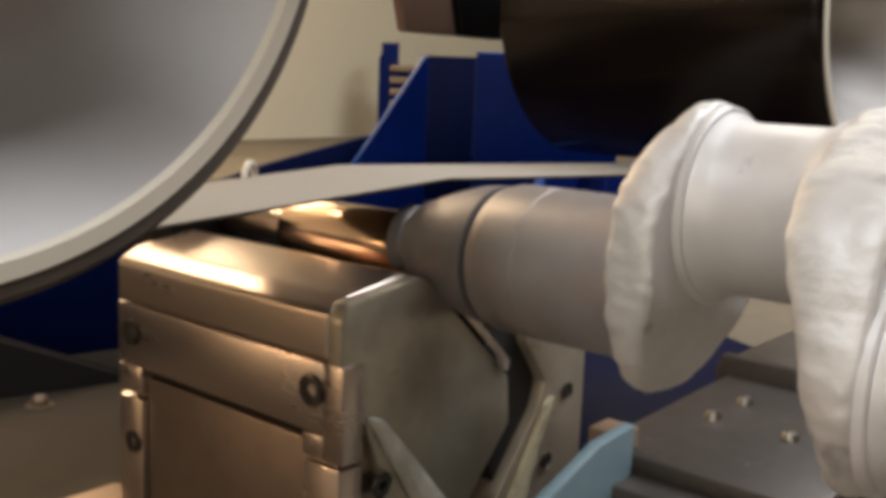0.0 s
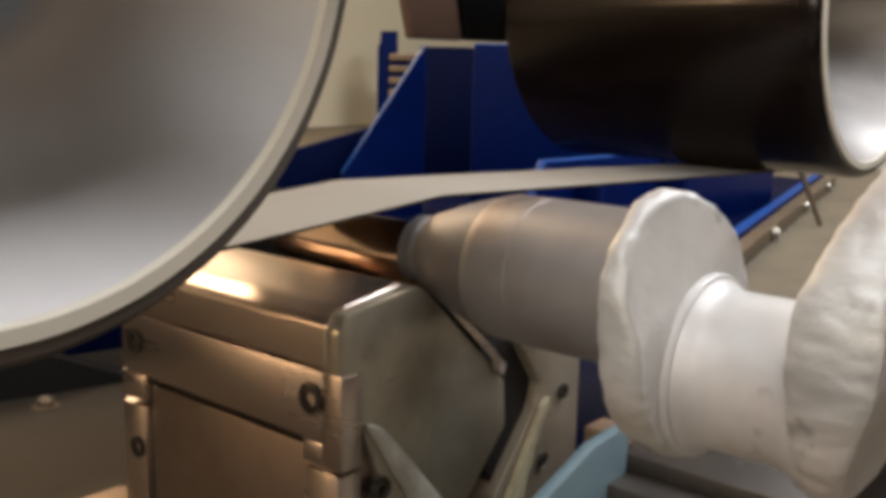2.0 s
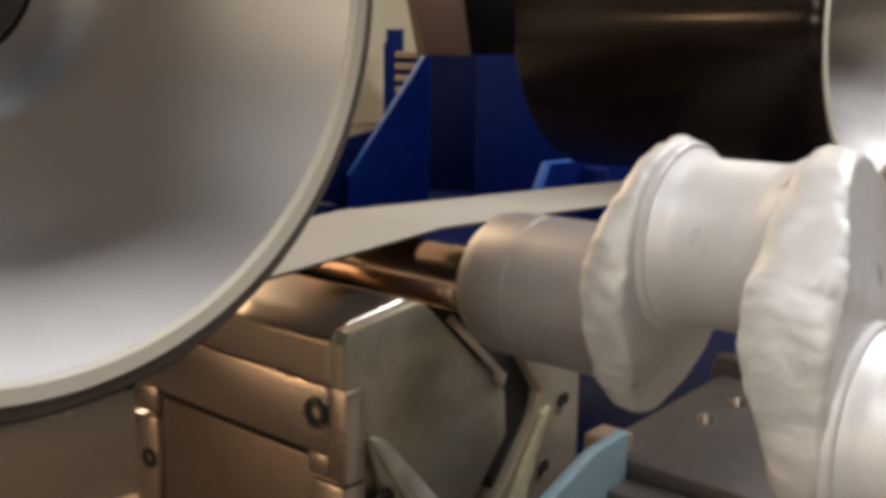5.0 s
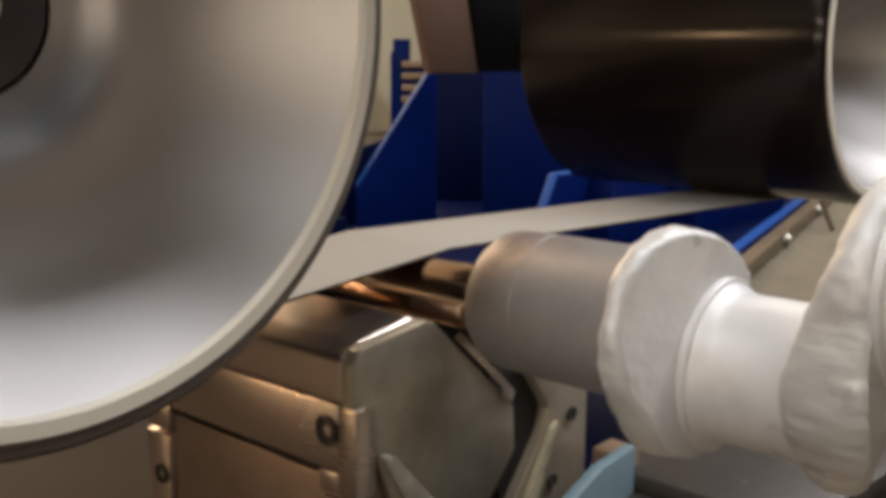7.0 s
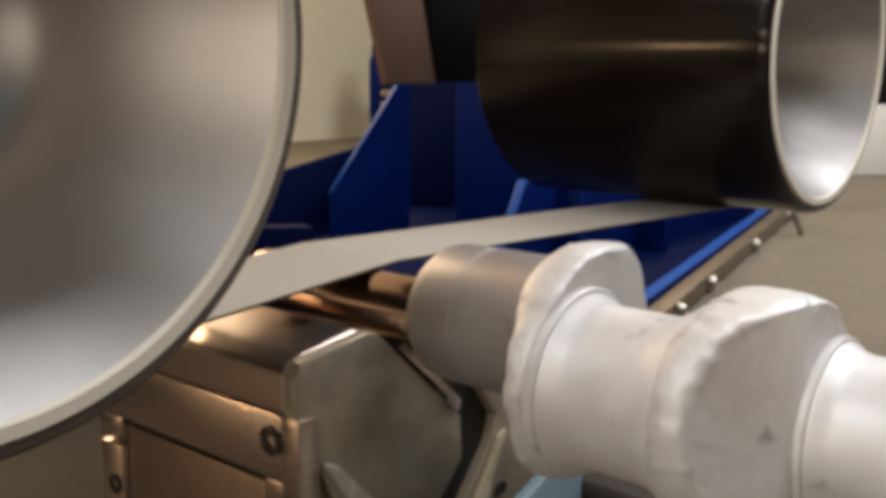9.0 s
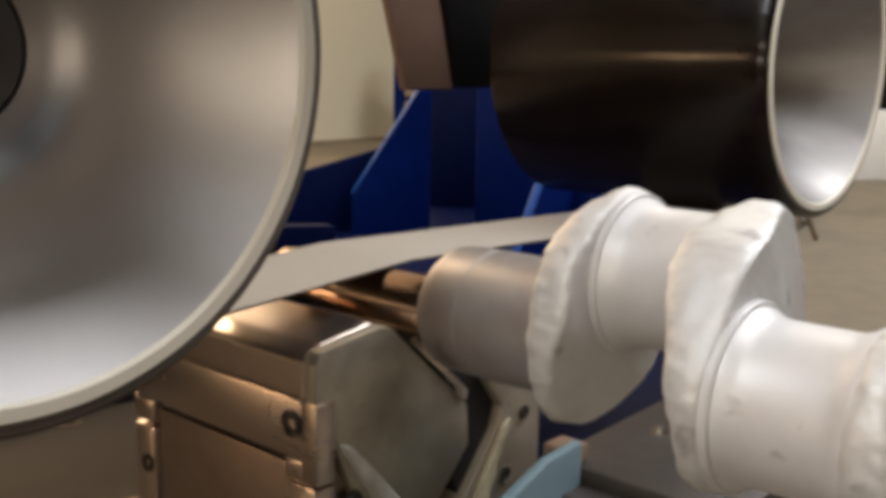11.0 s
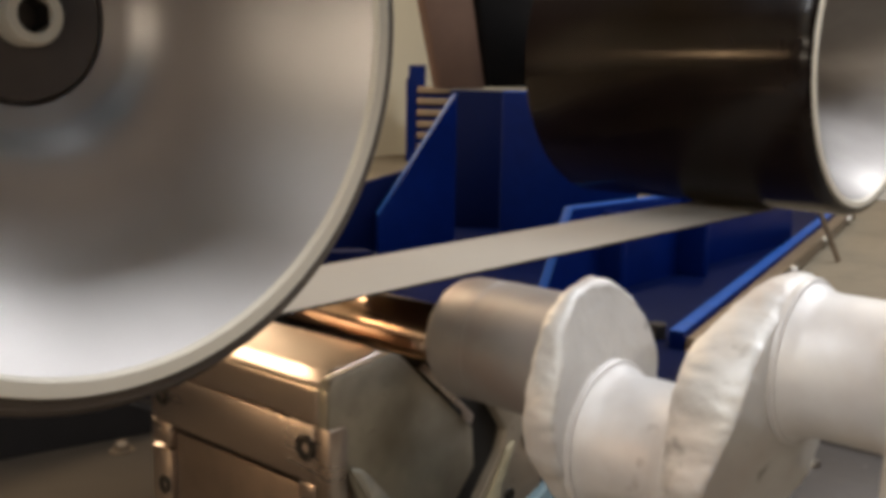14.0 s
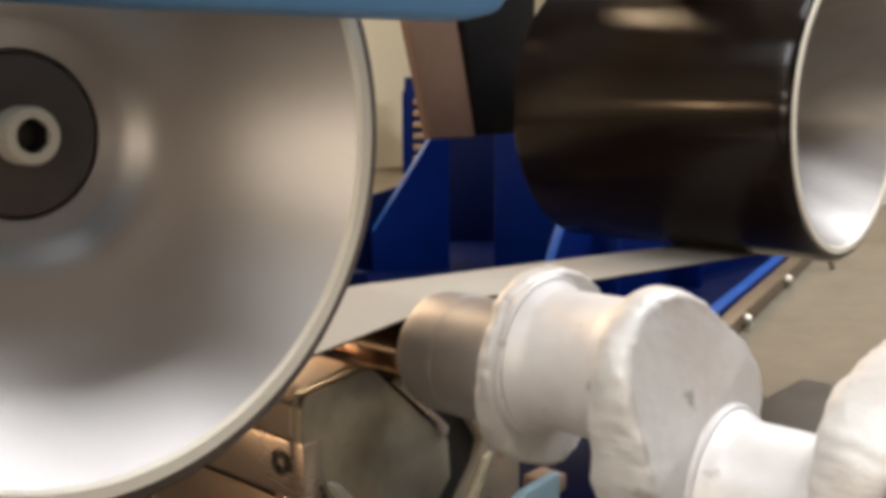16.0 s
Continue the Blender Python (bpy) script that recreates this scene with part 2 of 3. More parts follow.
tagged(finish(box(-2.65, -2.75, 2.0, 6.75, 3.5, 2.1), "ceiling", M_CEIL), "pale grey painted ceiling", "ceiling", kind="structure")


# ---- grinder head: two lagged wheels on one frame, and its belt ----
# time, x, y, z and tilt of the grinder head
HEAD = [
    (0, 0.0011, 0.0000, 0.0025, 0.38),
    (0.5, 0.0027, 0.0000, 0.0007, 0.45),
    (1, 0.0099, 0.0000, -0.0010, 0.25),
    (1.5, 0.0130, 0.0000, -0.0049, 0.20),
    (2, 0.0186, 0.0000, -0.0071, 0.05),
    (2.5, 0.0213, 0.0000, -0.0101, -0.03),
    (3, 0.0276, 0.0000, -0.0117, -0.05),
    (3.5, 0.0305, 0.0000, -0.0139, -0.16),
    (4, 0.0335, 0.0000, -0.0145, -0.03),
    (6.5, 0.0303, 0.0000, -0.0192, -0.09),
    (7, 0.0318, 0.0000, -0.0195, -0.08),
    (7.5, 0.0277, 0.0000, -0.0181, -0.20),
    (8, 0.0274, 0.0000, -0.0185, -0.27),
    (8.5, 0.0262, 0.0000, -0.0180, -0.30),
    (9, 0.0254, 0.0000, -0.0187, -0.07),
    (11.5, 0.0227, 0.0000, -0.0156, -0.08),
    (12, 0.0220, 0.0000, -0.0123, -0.09),
    (12.5, 0.0261, 0.0000, -0.0046, 0.20),
    (13, 0.0237, 0.0000, 0.0058, 0.15),
    (13.5, 0.0296, 0.0000, 0.0157, -0.20),
    (14, 0.0060, 0.0055, 0.0165, -0.10),
    (14.5, 0.0095, 0.0060, 0.0112, -0.07),
    (15, 0.0100, 0.0082, -0.0010, -0.08),
    (15.5, 0.0140, 0.0080, -0.0095, 0.04),
    (16, 0.0150, 0.0080, -0.0110, 0.17),
]
DX, DZ, R1, R2 = 0.8216, 0.0013, 0.1500, 0.1466
RB1, RB2 = 0.158, 0.1544
WIDE = 0.312


def build_wheel(parent, x, z, r, name, label, deep=0.0):
    w = thing(name, label, "contact wheel")
    w.parent = parent
    w.location = (x, 0, z)
    k = r / 0.15
    dish = [(0.1415 - 0.0715 * u / 12, 0.003 + 0.053 * (1 - (1 - u / 12) ** 2)) for u in range(13)]
    dish += [(0.065, 0.0565), (0.06, 0.058), (0.0555, 0.061), (0.052, 0.0655), (0.049, 0.0685), (0.045, 0.0695), (0.0385, 0.072), (0.0385, 0.085), (0.0, 0.085)]
    if deep:
        dish = [(0.1415 - 0.1 * u / 12, 0.003 + 0.12 * (1 - (1 - u / 12) ** 2)) for u in range(13)] + [(0.0385, 0.124), (0.0385, 0.185), (0.0, 0.185)]
    part("dish", lathe([(a * k, y) for a, y in dish], 128), M_DRUM if deep else M_DISH, w, "satin spun aluminium dish with a rounded hub")
    ring = [(0.1415, 0.003), (0.143, 0.0), (0.149, 0.0), (0.15, 0.002), (0.15, 0.006), (0.1415, 0.006)]
    part("rubber_edge", lathe([(a * k, y) for a, y in ring], 160, closed=True), M_CREAM, w, "cream rubber edge ring")
    part("lagging_lip", lathe([(0.1425 * k, 0.0065), (0.1495 * k, 0.0035), (0.1508 * k, 0.0015), (0.1545 * k, 0.002), (0.1574 * k, 0.0055), (0.1584 * k, 0.011), (0.1584 * k, 0.02), (0.15 * k, 0.02)],
                                 160, closed=True), M_LAG if deep else M_LIP, w, "dusty rubber lagging edge")
    part("lagging", lathe([(0.1505 * k, 0.0195), (0.158 * k, 0.0195), (0.158 * k, WIDE - 0.003), (0.156 * k, WIDE),
                           (0.02 * k, WIDE), (0.0, WIDE)], 160), M_LAG, w, "dark brown rubber lagging")
    hub = part("hub_disc", lathe([(0.0, 0.071), (0.0355, 0.071), (0.037, 0.073), (0.037, 0.084), (0, 0.084)], 64), M_WASHER, w, "dark grey hub disc")
    bolt = part("bolt", lathe([(0.0068, 0.0665), (0.008, 0.0585), (0.0118, 0.0585), (0.0132, 0.0605), (0.0132, 0.072), (0.0068, 0.072)], 40, closed=True),
                M_CREAM, w, "pale steel socket bolt")
    part("socket", lathe([(0.0075, 0.0605), (0.006, 0.068), (0, 0.068)], 6), M_BOLT, bolt)
    hub.location.y = bolt.location.y = deep
    return w


head = thing("belt_grinder_head", "belt grinder head with two dark lagged contact wheels", "belt grinder")
wheel_a = build_wheel(head, 0, 0, R1, "contact_wheel", "aluminium contact wheel with cream rubber edge")
wheel_b = build_wheel(head, DX, DZ, R2, "contact_wheel", "aluminium contact wheel with cream rubber edge", 0.1)


def bracket():
    bm = prism([(0.615, 0.30), (0.585, 0.12), (0.632, -0.035), (0.712, -0.035), (0.672, 0.12), (0.70, 0.30)], 0.40, 0.412, 0.003)
    return bm


part("arm", bracket(), M_TAN, head, "brown painted arm")
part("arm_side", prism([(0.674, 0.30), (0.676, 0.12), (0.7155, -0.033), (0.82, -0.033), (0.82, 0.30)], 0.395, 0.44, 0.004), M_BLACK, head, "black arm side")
part("axle", shift(lathe([(0, 0.312), (0.03, 0.312), (0.03, 0.46), (0, 0.46)], 32), DX, 0, DZ), M_BLACK, head)
part("belt_guard", prism([(-0.3, 0.048), (0.0, 0.049), (0.165, 0.053), (0.19, 0.058), (0.205, 0.072), (0.208, 0.09), (0.208, 0.2), (-0.3, 0.2)], -0.05, -0.03, 0.004), M_SKY, head, "light blue enamelled guard edge")

belt = thing("abrasive_belt", "grey cloth-backed abrasive belt running over the wheels", "abrasive belt")
BY0, BY1 = 0.087, 0.180


def strand(length):
    """A flat strand along x from its origin: cloth on top, grit below."""
    bm = box(min(0, length), BY0, -0.0016, max(0, length), BY1, 0.0)
    for f in bm.faces:
        f.material_index = 0 if f.normal.z > 0.5 else 1
    return bm


left_strand = part("strand", strand(-0.34), [M_CLOTH, M_ABR], belt)
right_strand = part("strand", strand(0.53), [M_CLOTH, M_ABR], belt)
bm = box(-0.02, BY0, RB1 + 0.0005, DX + 0.02, BY1, RB1 + 0.0021)
part("upper_strand", bm, M_ABR, belt)


def wrap(x, z, r, a0, a1):
    bm = bmesh.new()
    rows = []
    for k in range(41):
        a = radians(a0 + (a1 - a0) * k / 40)
        rows.append([bm.verts.new((x + q * math.sin(a), y, z + q * math.cos(a))) for q, y in ((r, BY0), (r + 0.0016, BY0), (r + 0.0016, BY1), (r, BY1))])
    for a, b in zip(rows, rows[1:]):
        for i in range(4):
            j = (i + 1) % 4
            bm.faces.new((a[i], a[j], b[j], b[i]))
    return bm


part("wrap", wrap(0, 0, RB1 + 0.0004, 0, -185), M_ABR, belt)
part("wrap", wrap(DX, DZ, RB2 + 0.0004, 0, 185), M_ABR, belt)

# ---- crankshaft, on its axis along y ----
XC, ZC = 0.314, -0.1737
TURN = [
    (0, 12), (0.5, 46), (1, 82), (1.5, 118), (2, 153), (2.5, 186), (3, 217), (3.5, 249), (4, 283), (4.8, 337), (5.6, 391), (6.5, 451.5), (7, 484.5), (7.5, 520), (8, 554), (8.5, 582), (9, 616), (9.8, 669), (10.6, 722), (11.5, 782), (12, 816), (12.5, 850), (13, 880), (13.5, 898), (14, 902), (14.5, 909), (15, 948), (15.5, 990), (16, 1024),
]
# how far the work slide with all it carries has moved
SLIDE = [
    (0, 0, 0, 0), (13.5, 0, 0, 0),
    (14, -0.0162, 0.0484, -0.0015),
    (14.5, -0.0179, 0.0644, -0.0020),
    (15, -0.0204, 0.0614, 0.0041),
    (15.5, -0.0185, 0.0610, 0.0094),
    (16, -0.0167, 0.0592, 0.0083),
]
THROW = 0.0406
RJ, RP = 0.0402, 0.0398


def smooth_over(x, edge, soft=0.0025):
    """How far x lies past an edge, with a rounded start."""
    d = x - edge
    return 0.5 * (d + math.sqrt(d * d + soft * soft)) if d < 0.2 else d


def cheek(a, ra, b, rb, belly, y0, y1, fall_front, fall_back, keep_front, keep_back, seed=0.0):
    """A slanted cast web from the shaft at a (behind) to the shaft at b (in front): y1 is its back face, y0 its front.
    The front falls away beyond keep_front from b, the back beyond keep_back from a."""
    a, b = Vector(a), Vector(b)
    way = (b - a).normalized()
    mid = (a + b) / 2
    discs = ((a, ra), (mid, belly), (b, rb))
    n = 264
    line = []
    for k in range(n):
        t = 2 * math.pi * k / n
        d = Vector((math.sin(t), math.cos(t)))
        # the hull of the three discs, met from the middle
        best = 1.0
        for q in range(72):
            e = Vector((math.sin(t + (q - 36) * 0.035), math.cos(t + (q - 36) * 0.035)))
            reach = max((c - mid).dot(e) + r for c, r in discs)
            best = min(best, reach / max(0.05, d.dot(e)))
        line.append(mid + d * best)
    faces = [0.03 + 0.9 * u / 26 for u in range(27)]
    rim = [(0.945, 0.0), (0.962, 0.03), (0.978, 0.09), (0.99, 0.18), (0.998, 0.31), (1.0, 0.44), (1.0, 0.56), (0.998, 0.69), (0.99, 0.82), (0.978, 0.91), (0.962, 0.97), (0.945, 1.0)]
    steps = [(f, 0.0) for f in faces] + rim + [(f, 1.0) for f in reversed(faces)]
    bm = bmesh.new()
    rings = []
    for f, u in steps:
        ring = []
        for p in line:
            g = mid + (p - mid) * f
            front = y0 + fall_front * smooth_over((b - g).dot(way), keep_front)
            back = y1 - fall_back * smooth_over((g - a).dot(way), keep_back)
            ring.append(bm.verts.new((g.x, front + (back - front) * u, g.y)))
        rings.append(ring)
    for p, q in zip(rings, rings[1:]):
        for k in range(n):
            bm.faces.new((p[k], q[k], q[(k + 1) % n], p[(k + 1) % n]))
    bm.faces.new(rings[0])
    bm.faces.new(rings[-1])
    bmesh.ops.recalc_face_normals(bm, faces=bm.faces)
    bm.normal_update()
    count = len(faces)
    shift_by = Vector((seed * 3.1, seed, 0))
    for k, ring in enumerate(rings):
        on_rim = count - 1 <= k <= count + len(rim)
        for v in ring:
            c = v.co + shift_by
            wave = 0.0007 * noise.noise(c * 30)
            if on_rim:
                wave += 0.0011 * noise.noise(c * 75) + 0.0008 * noise.noise(c * 170) + 0.0016 * max(0.0, noise.noise(c * 48) - 0.15)
            else:
                wave += 0.00018 * noise.noise(c * 140)
            v.co += v.normal * wave
    return bm


def journal(r, y0, y1, x=0, z=0, front=0.0, back=0.0):
    """A turned pin with a fillet and a stepped collar at the ends that carry one; the main journal's free end is chamfered."""
    prof = [(0, y0)]
    if front:
        prof += [(r + front, y0), (r + front, y0 + 0.0036), (r + front - 0.0008, y0 + 0.0046), (r + 0.0042, y0 + 0.0048), (r + 0.0038, y0 + 0.0066), (r + 0.0014, y0 + 0.0105), (r, y0 + 0.0155)]
    else:
        prof += [(r, y0)]
    if back:
        prof += [(r, y1 - 0.0155), (r + 0.0014, y1 - 0.0105), (r + 0.0038, y1 - 0.0066), (r + 0.0042, y1 - 0.0048), (r + back - 0.0008, y1 - 0.0046), (r + back, y1 - 0.0036), (r + back, y1)]
    else:
        prof += [(r, y1 - 0.036), (r - 0.0005, y1 - 0.0355), (r - 0.0005, y1 - 0.0345), (r - 0.0001, y1 - 0.034), (r - 0.0002, y1 - 0.012), (r - 0.002, y1 - 0.005), (r - 0.006, y1)]
    return shift(lathe(prof + [(0, y1)], 96), x, 0, z)


crank = thing("crankshaft", "rough cast grey-white crankshaft with machined journals", "crankshaft")
# pin angles clockwise from up, seen along +y
pc = [(THROW * math.sin(radians(a)), THROW * math.cos(radians(a))) for a in (0.0, 241.5, 121.0)]
PITCH = 0.1
part("main_journal", journal(RJ, -0.071, 0.030), M_MAIN, crank, "dull stained main journal, darkened for the belt's shadow")
part("cheek", cheek((0, 0), 0.0525, pc[0], 0.049, 0.0595, -0.0895, -0.0665, 0.31, 0.29, 0.049, 0.044, 1), M_CAST, crank, "rough cast cheek")
part("crank_pin", journal(RP, -0.153, -0.0885, *pc[0], 0.0055, 0.0068), M_MACH, crank, "bright machined crank pin")
part("cheek", cheek(pc[0], 0.049, pc[1], 0.0478, 0.0615, -0.0885 - PITCH, -0.050 - PITCH, 0.31, 0.36, 0.0505, 0.049, 5), M_CAST, crank, "rough cast cheek")
part("crank_pin", journal(RP, -0.153 - PITCH, -0.0875 - PITCH, *pc[1], 0.0055, 0.0068), M_MACH, crank, "bright machined crank pin")
part("cheek", cheek(pc[1], 0.049, pc[2], 0.0478, 0.0615, -0.0885 - 2 * PITCH, -0.050 - 2 * PITCH, 0.31, 0.36, 0.0505, 0.049, 9), M_CAST, crank, "rough cast cheek")
part("crank_pin", journal(RP, -0.35, -0.0875 - 2 * PITCH, *pc[2], 0.0055, 0.0068), M_MACH, crank, "bright machined crank pin")

roller = thing("support_roller", "polished bronze-toned steel roller under the belt", "roller")
part("shell", lathe([(0.0, 0.032), (0.0178, 0.032), (0.0202, 0.036), (0.0202, 0.1975), (0.0190, 0.1995), (0.012, 0.1995), (0.0, 0.1995)], 64), M_GOLD, roller)
part("shaft", lathe([(0.0, 0.199), (0.0105, 0.199), (0.0105, 0.29), (0.0, 0.29)], 32), M_STEEL, roller)
part("shaft_block", box(-0.05, 0.27, -0.22, 0.05, 0.31, 0.02, 0.004), M_BLACK, roller)
cone = thing("centre_cone", "dull grey steel centre cone beside the crank journal", "lathe centre")
part("nose", lathe([(0.0, 0.0), (0.0378, 0.0), (0.0378, 0.004), (0.0364, 0.0135), (0.0311, 0.0315), (0.0235, 0.0525), (0.0209, 0.0555), (0.0, 0.0555)], 64), M_CONE, cone)

part("collar", lathe([(0.0, 0.056), (0.0182, 0.056), (0.0206, 0.0585), (0.0206, 0.067), (0.0, 0.067)], 48), M_CONE, cone)

# ---- steel clamping block beside the roller ----
block = thing("clamping_block", "brushed steel clamping block with socket bolts and octagonal end plate", "clamp")
FX, EY = 0.216, 0.056
BACK = 0.2515


def cover():
    return prism([(FX, -0.2225), (FX, -0.1985), (FX + 0.002, -0.1958), (FX + 0.0135, -0.1898), (FX + 0.055, -0.1835), (FX + 0.065, -0.187), (FX + 0.082, -0.203), (FX + 0.082, -0.2225)],
                 EY + 0.006, BACK, 0.0025, 3)


part("cover", cover(), M_STEEL, block, "bright brushed cover with a rounded edge", 9)
part("upper_rail", prism([(FX - 0.0005, -0.223), (FX + 0.06, -0.223), (FX + 0.06, -0.2615), (FX - 0.0005, -0.2615)], EY + 0.0085, BACK - 0.0005, 0.0012), M_STEEL, block)
part("rail_nose", box(FX - 0.0006, EY - 0.006, -0.2742, FX + 0.0145, EY + 0.0082, -0.2228, 0.0012), M_STEEL, block)
part("rail_foot", box(FX - 0.0005, EY + 0.0085, -0.274, FX + 0.03, 0.0805, -0.2618, 0.0012), M_STEEL, block)
part("rail_foot", box(FX - 0.0005, 0.2255, -0.2790, FX + 0.03, BACK - 0.0005, -0.2618, 0.0012), M_STEEL, block)
part("lower_body", box(FX + 0.003, EY + 0.002, ZF, FX + 0.07, 0.2245, -0.2672, 0.0015), M_BODY, block)
part("lower_post", box(FX - 0.0005, EY - 0.004, ZF, FX + 0.016, 0.0785, -0.277, 0.0012), M_STEEL, block)
part("lower_post", box(FX - 0.0005, 0.226, ZF, FX + 0.03, BACK - 0.0005, -0.282, 0.0012), M_STEEL, block)
part("end_plate", prism([(0.2165, -0.200), (0.221, -0.191), (0.273, -0.1845), (0.282, -0.187), (0.358, -0.2565), (0.361, -0.287), (0.308, -0.343), (0.270, -0.343),
                         (0.233, -0.254), (0.2165, -0.230)], EY - 0.003, EY + 0.008, 0.0022), M_END, block, "octagonal steel end plate")
part("wear_strip", prism([(0.297, -0.199), (0.302, -0.1965), (0.356, -0.2455), (0.353, -0.2525), (0.344, -0.2465), (0.343, -0.240)], EY - 0.0055, EY - 0.0034, 0.0008), M_STEEL, block)
part("dust_strip", roughen(prism([(0.2335, -0.252), (0.2405, -0.2535), (0.262, -0.2775), (0.285, -0.3035), (0.308, -0.328), (0.330, -0.353), (0.302, -0.353), (0.280, -0.323), (0.257, -0.2885)], EY - 0.012, EY - 0.0034, 0.002), 0.0007, 160),
     M_WHITE, block, "dusty white sealing strip")


def socket_bolt(parent, m, r=0.0068):
    b = part("bolt", lathe([(r * 1.22, -0.0004), (r * 1.16, -0.0012), (r * 1.06, -0.0004), (r * 1.0, 0.0022), (r * 0.95, -0.0006), (r * 0.6, -0.001), (r * 0.52, -0.001),
                            (r * 0.48, 0.004), (0, 0.004)], 32), M_BOLT, parent, "black socket head bolt")
    b.matrix_basis = m
    return b


TOX = pose(0, 0, 0, 0, 0, -90)
for y, z, r in ((0.235, -0.240, 0.0068), (0.0725, -0.2385, 0.0074), (0.2345, -0.310, 0.006), (0.068, -0.312, 0.006)):
    socket_bolt(block, pose(FX - 0.001, y, z) @ TOX, r)
socket_bolt(block, pose(0.247, EY - 0.0042, -0.293), 0.006)

jaw = thing("clamp_jaw", "worn steel jaw with bolts and pale chipped edge", "clamp jaw")
part("plate", prism([(0.378, -0.225), (0.42, -0.24), (0.449, -0.257), (0.4495, -0.34), (0.43, ZF), (0.34, ZF), (0.357, -0.334), (0.397, -0.286), (0.402, -0.270), (0.378, -0.239)],
                    EY, EY + 0.03, 0.002), M_PLATE, jaw)


def ragged(top, bottom, n, seed):
    """An outline in x and z of a strip between two lines, with chipped edges."""
    rnd = random.Random(seed)
    left = [Vector(top[0]).lerp(Vector(bottom[0]), k / n) for k in range(n + 1)]
    right = [Vector(top[1]).lerp(Vector(bottom[1]), k / n) for k in range(n + 1)]
    jog = [(p.x + rnd.uniform(-0.0016, 0.0016), p.y) for p in right]
    return [(p.x + rnd.uniform(-0.0006, 0.0006), p.y) for p in left] + jog[::-1]


part("chipped_edge", prism(ragged(((0.3995, -0.284), (0.4085, -0.280)), ((0.3495, -0.362), (0.373, -0.362)), 14, 3), EY - 0.004, EY - 0.0004, 0.0006), M_CHIP, jaw, "pale chipped edge")
for x, z in ((0.427, -0.281), (0.406, -0.324)):
    socket_bolt(jaw, pose(x, EY - 0.001, z), 0.0046)
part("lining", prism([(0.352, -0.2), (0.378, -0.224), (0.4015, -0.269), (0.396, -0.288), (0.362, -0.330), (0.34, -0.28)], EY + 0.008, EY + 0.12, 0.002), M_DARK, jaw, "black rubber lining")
part("foot", box(0.28, EY + 0.035, ZF, 0.44, 0.24, -0.345, 0.003), M_PLATE, jaw)

# ---- carriage plate with screws ----
carriage = thing("carriage_plate", "scuffed grey steel carriage plate with button screws", "machine plate")
ZP = -0.32
part("plate", slab([(0.447, 0.044), (0.672, 0.052), (0.672, -0.125), (0.447, -0.105)], ZP - 0.012, ZP, 0.0015), M_CARR, carriage)
part("lip", box(0.6725, -0.30, ZP - 0.012, 0.686, 0.06, ZP + 0.016, 0.002), M_CARR, carriage)
part("side", slab([(0.42, 0.036), (0.665, 0.045), (0.665, -0.115), (0.42, -0.095)], ZF, ZP - 0.0125, 0.002), M_CARR, carriage)
part("back_box", box(0.687, -0.36, ZF, 0.9, 0.07, ZP + 0.004, 0.003), M_CARR, carriage)


def button_screw():
    return lathe([(0.0, 0.0045), (0.002, 0.0045), (0.0025, 0.006), (0.0045, 0.0055), (0.0062, 0.003), (0.0064, 0.0), (0.0064, -0.001)], 24)


for x, y in ((0.555, 0.009), (0.606, 0.007), (0.553, -0.05), (0.604, -0.05)):
    s = part("screw", button_screw(), M_ZINC, carriage)
    s.matrix_basis = pose(x, y, ZP, 90)

cloth = thing("pale_blue_cover", "pale blue plastic cover beside the carriage plate", "cover")
part("sheet", roughen(prism([(0.333, ZF), (0.34, -0.322), (0.404, -0.301), (0.446, -0.298), (0.444, ZF)], 0.012, 0.022, 0.003), 0.0015, 40), M_CLOTHBLUE, cloth)
bar = thing("tan_bar", "tan worn steel bar end", "bar")
part("bar_end", box(0.4365, 0.018, -0.3195, 0.462, 0.043, -0.305, 0.002), M_PEACH, bar)
part("bar_post", box(0.436, 0.023, ZF, 0.4465, 0.044, -0.3195, 0.001), M_PEACH, bar)
ledge = thing("lower_ledge", "warm-toned steel ledge under the clamping block", "machine base")
part("ledge_top", box(0.195, 0.2535, ZF + 0.0065, 0.25, 0.311, -0.368, 0.005), M_PEACH, ledge)

stud = thing("floor_bolt", "small dull bolt on the dark bed plate", "bolt")
part("head", shift(lathe([(0, 0.0), (0.008, 0.0), (0.008, 0.006), (0.005, 0.009), (0, 0.009)], 6), 0, 0, 0, pose(0, 0, 0, 90)), M_RAIL, stud)
part("washer", shift(lathe([(0, 0.0), (0.013, 0.0), (0.013, 0.0015), (0, 0.0015)], 24), 0, 0, -0.0016, pose(0, 0, 0, 90)), M_RAIL, stud)
stud.location = (0.325, 0.562, ZF + 0.0077)

# ---- blue machine stand ----
stand = thing("blue_machine_stand", "blue enamelled machine stand with gussets", "machine stand")


def wall_plate(p, q, z0, tops, thick, bevel=0.003, edge=False):
    """An upright plate along the line p to q on plan; tops: (share of the length, z) of its upper edge, from p to q."""
    p, q = Vector(p), Vector(q)
    d = q - p
    n = d.length
    bm = prism([(0, z0), (n, z0)] + [(u * n, z) for u, z in reversed(tops)], 0, thick, bevel)
    # faces that point upward take the second, paler material
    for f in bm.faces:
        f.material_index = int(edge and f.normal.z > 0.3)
    bmesh.ops.transform(bm, matrix=pose(p.x, p.y, 0, 0, 0, math.degrees(math.atan2(d.y, d.x))), verts=bm.verts)
    return bm


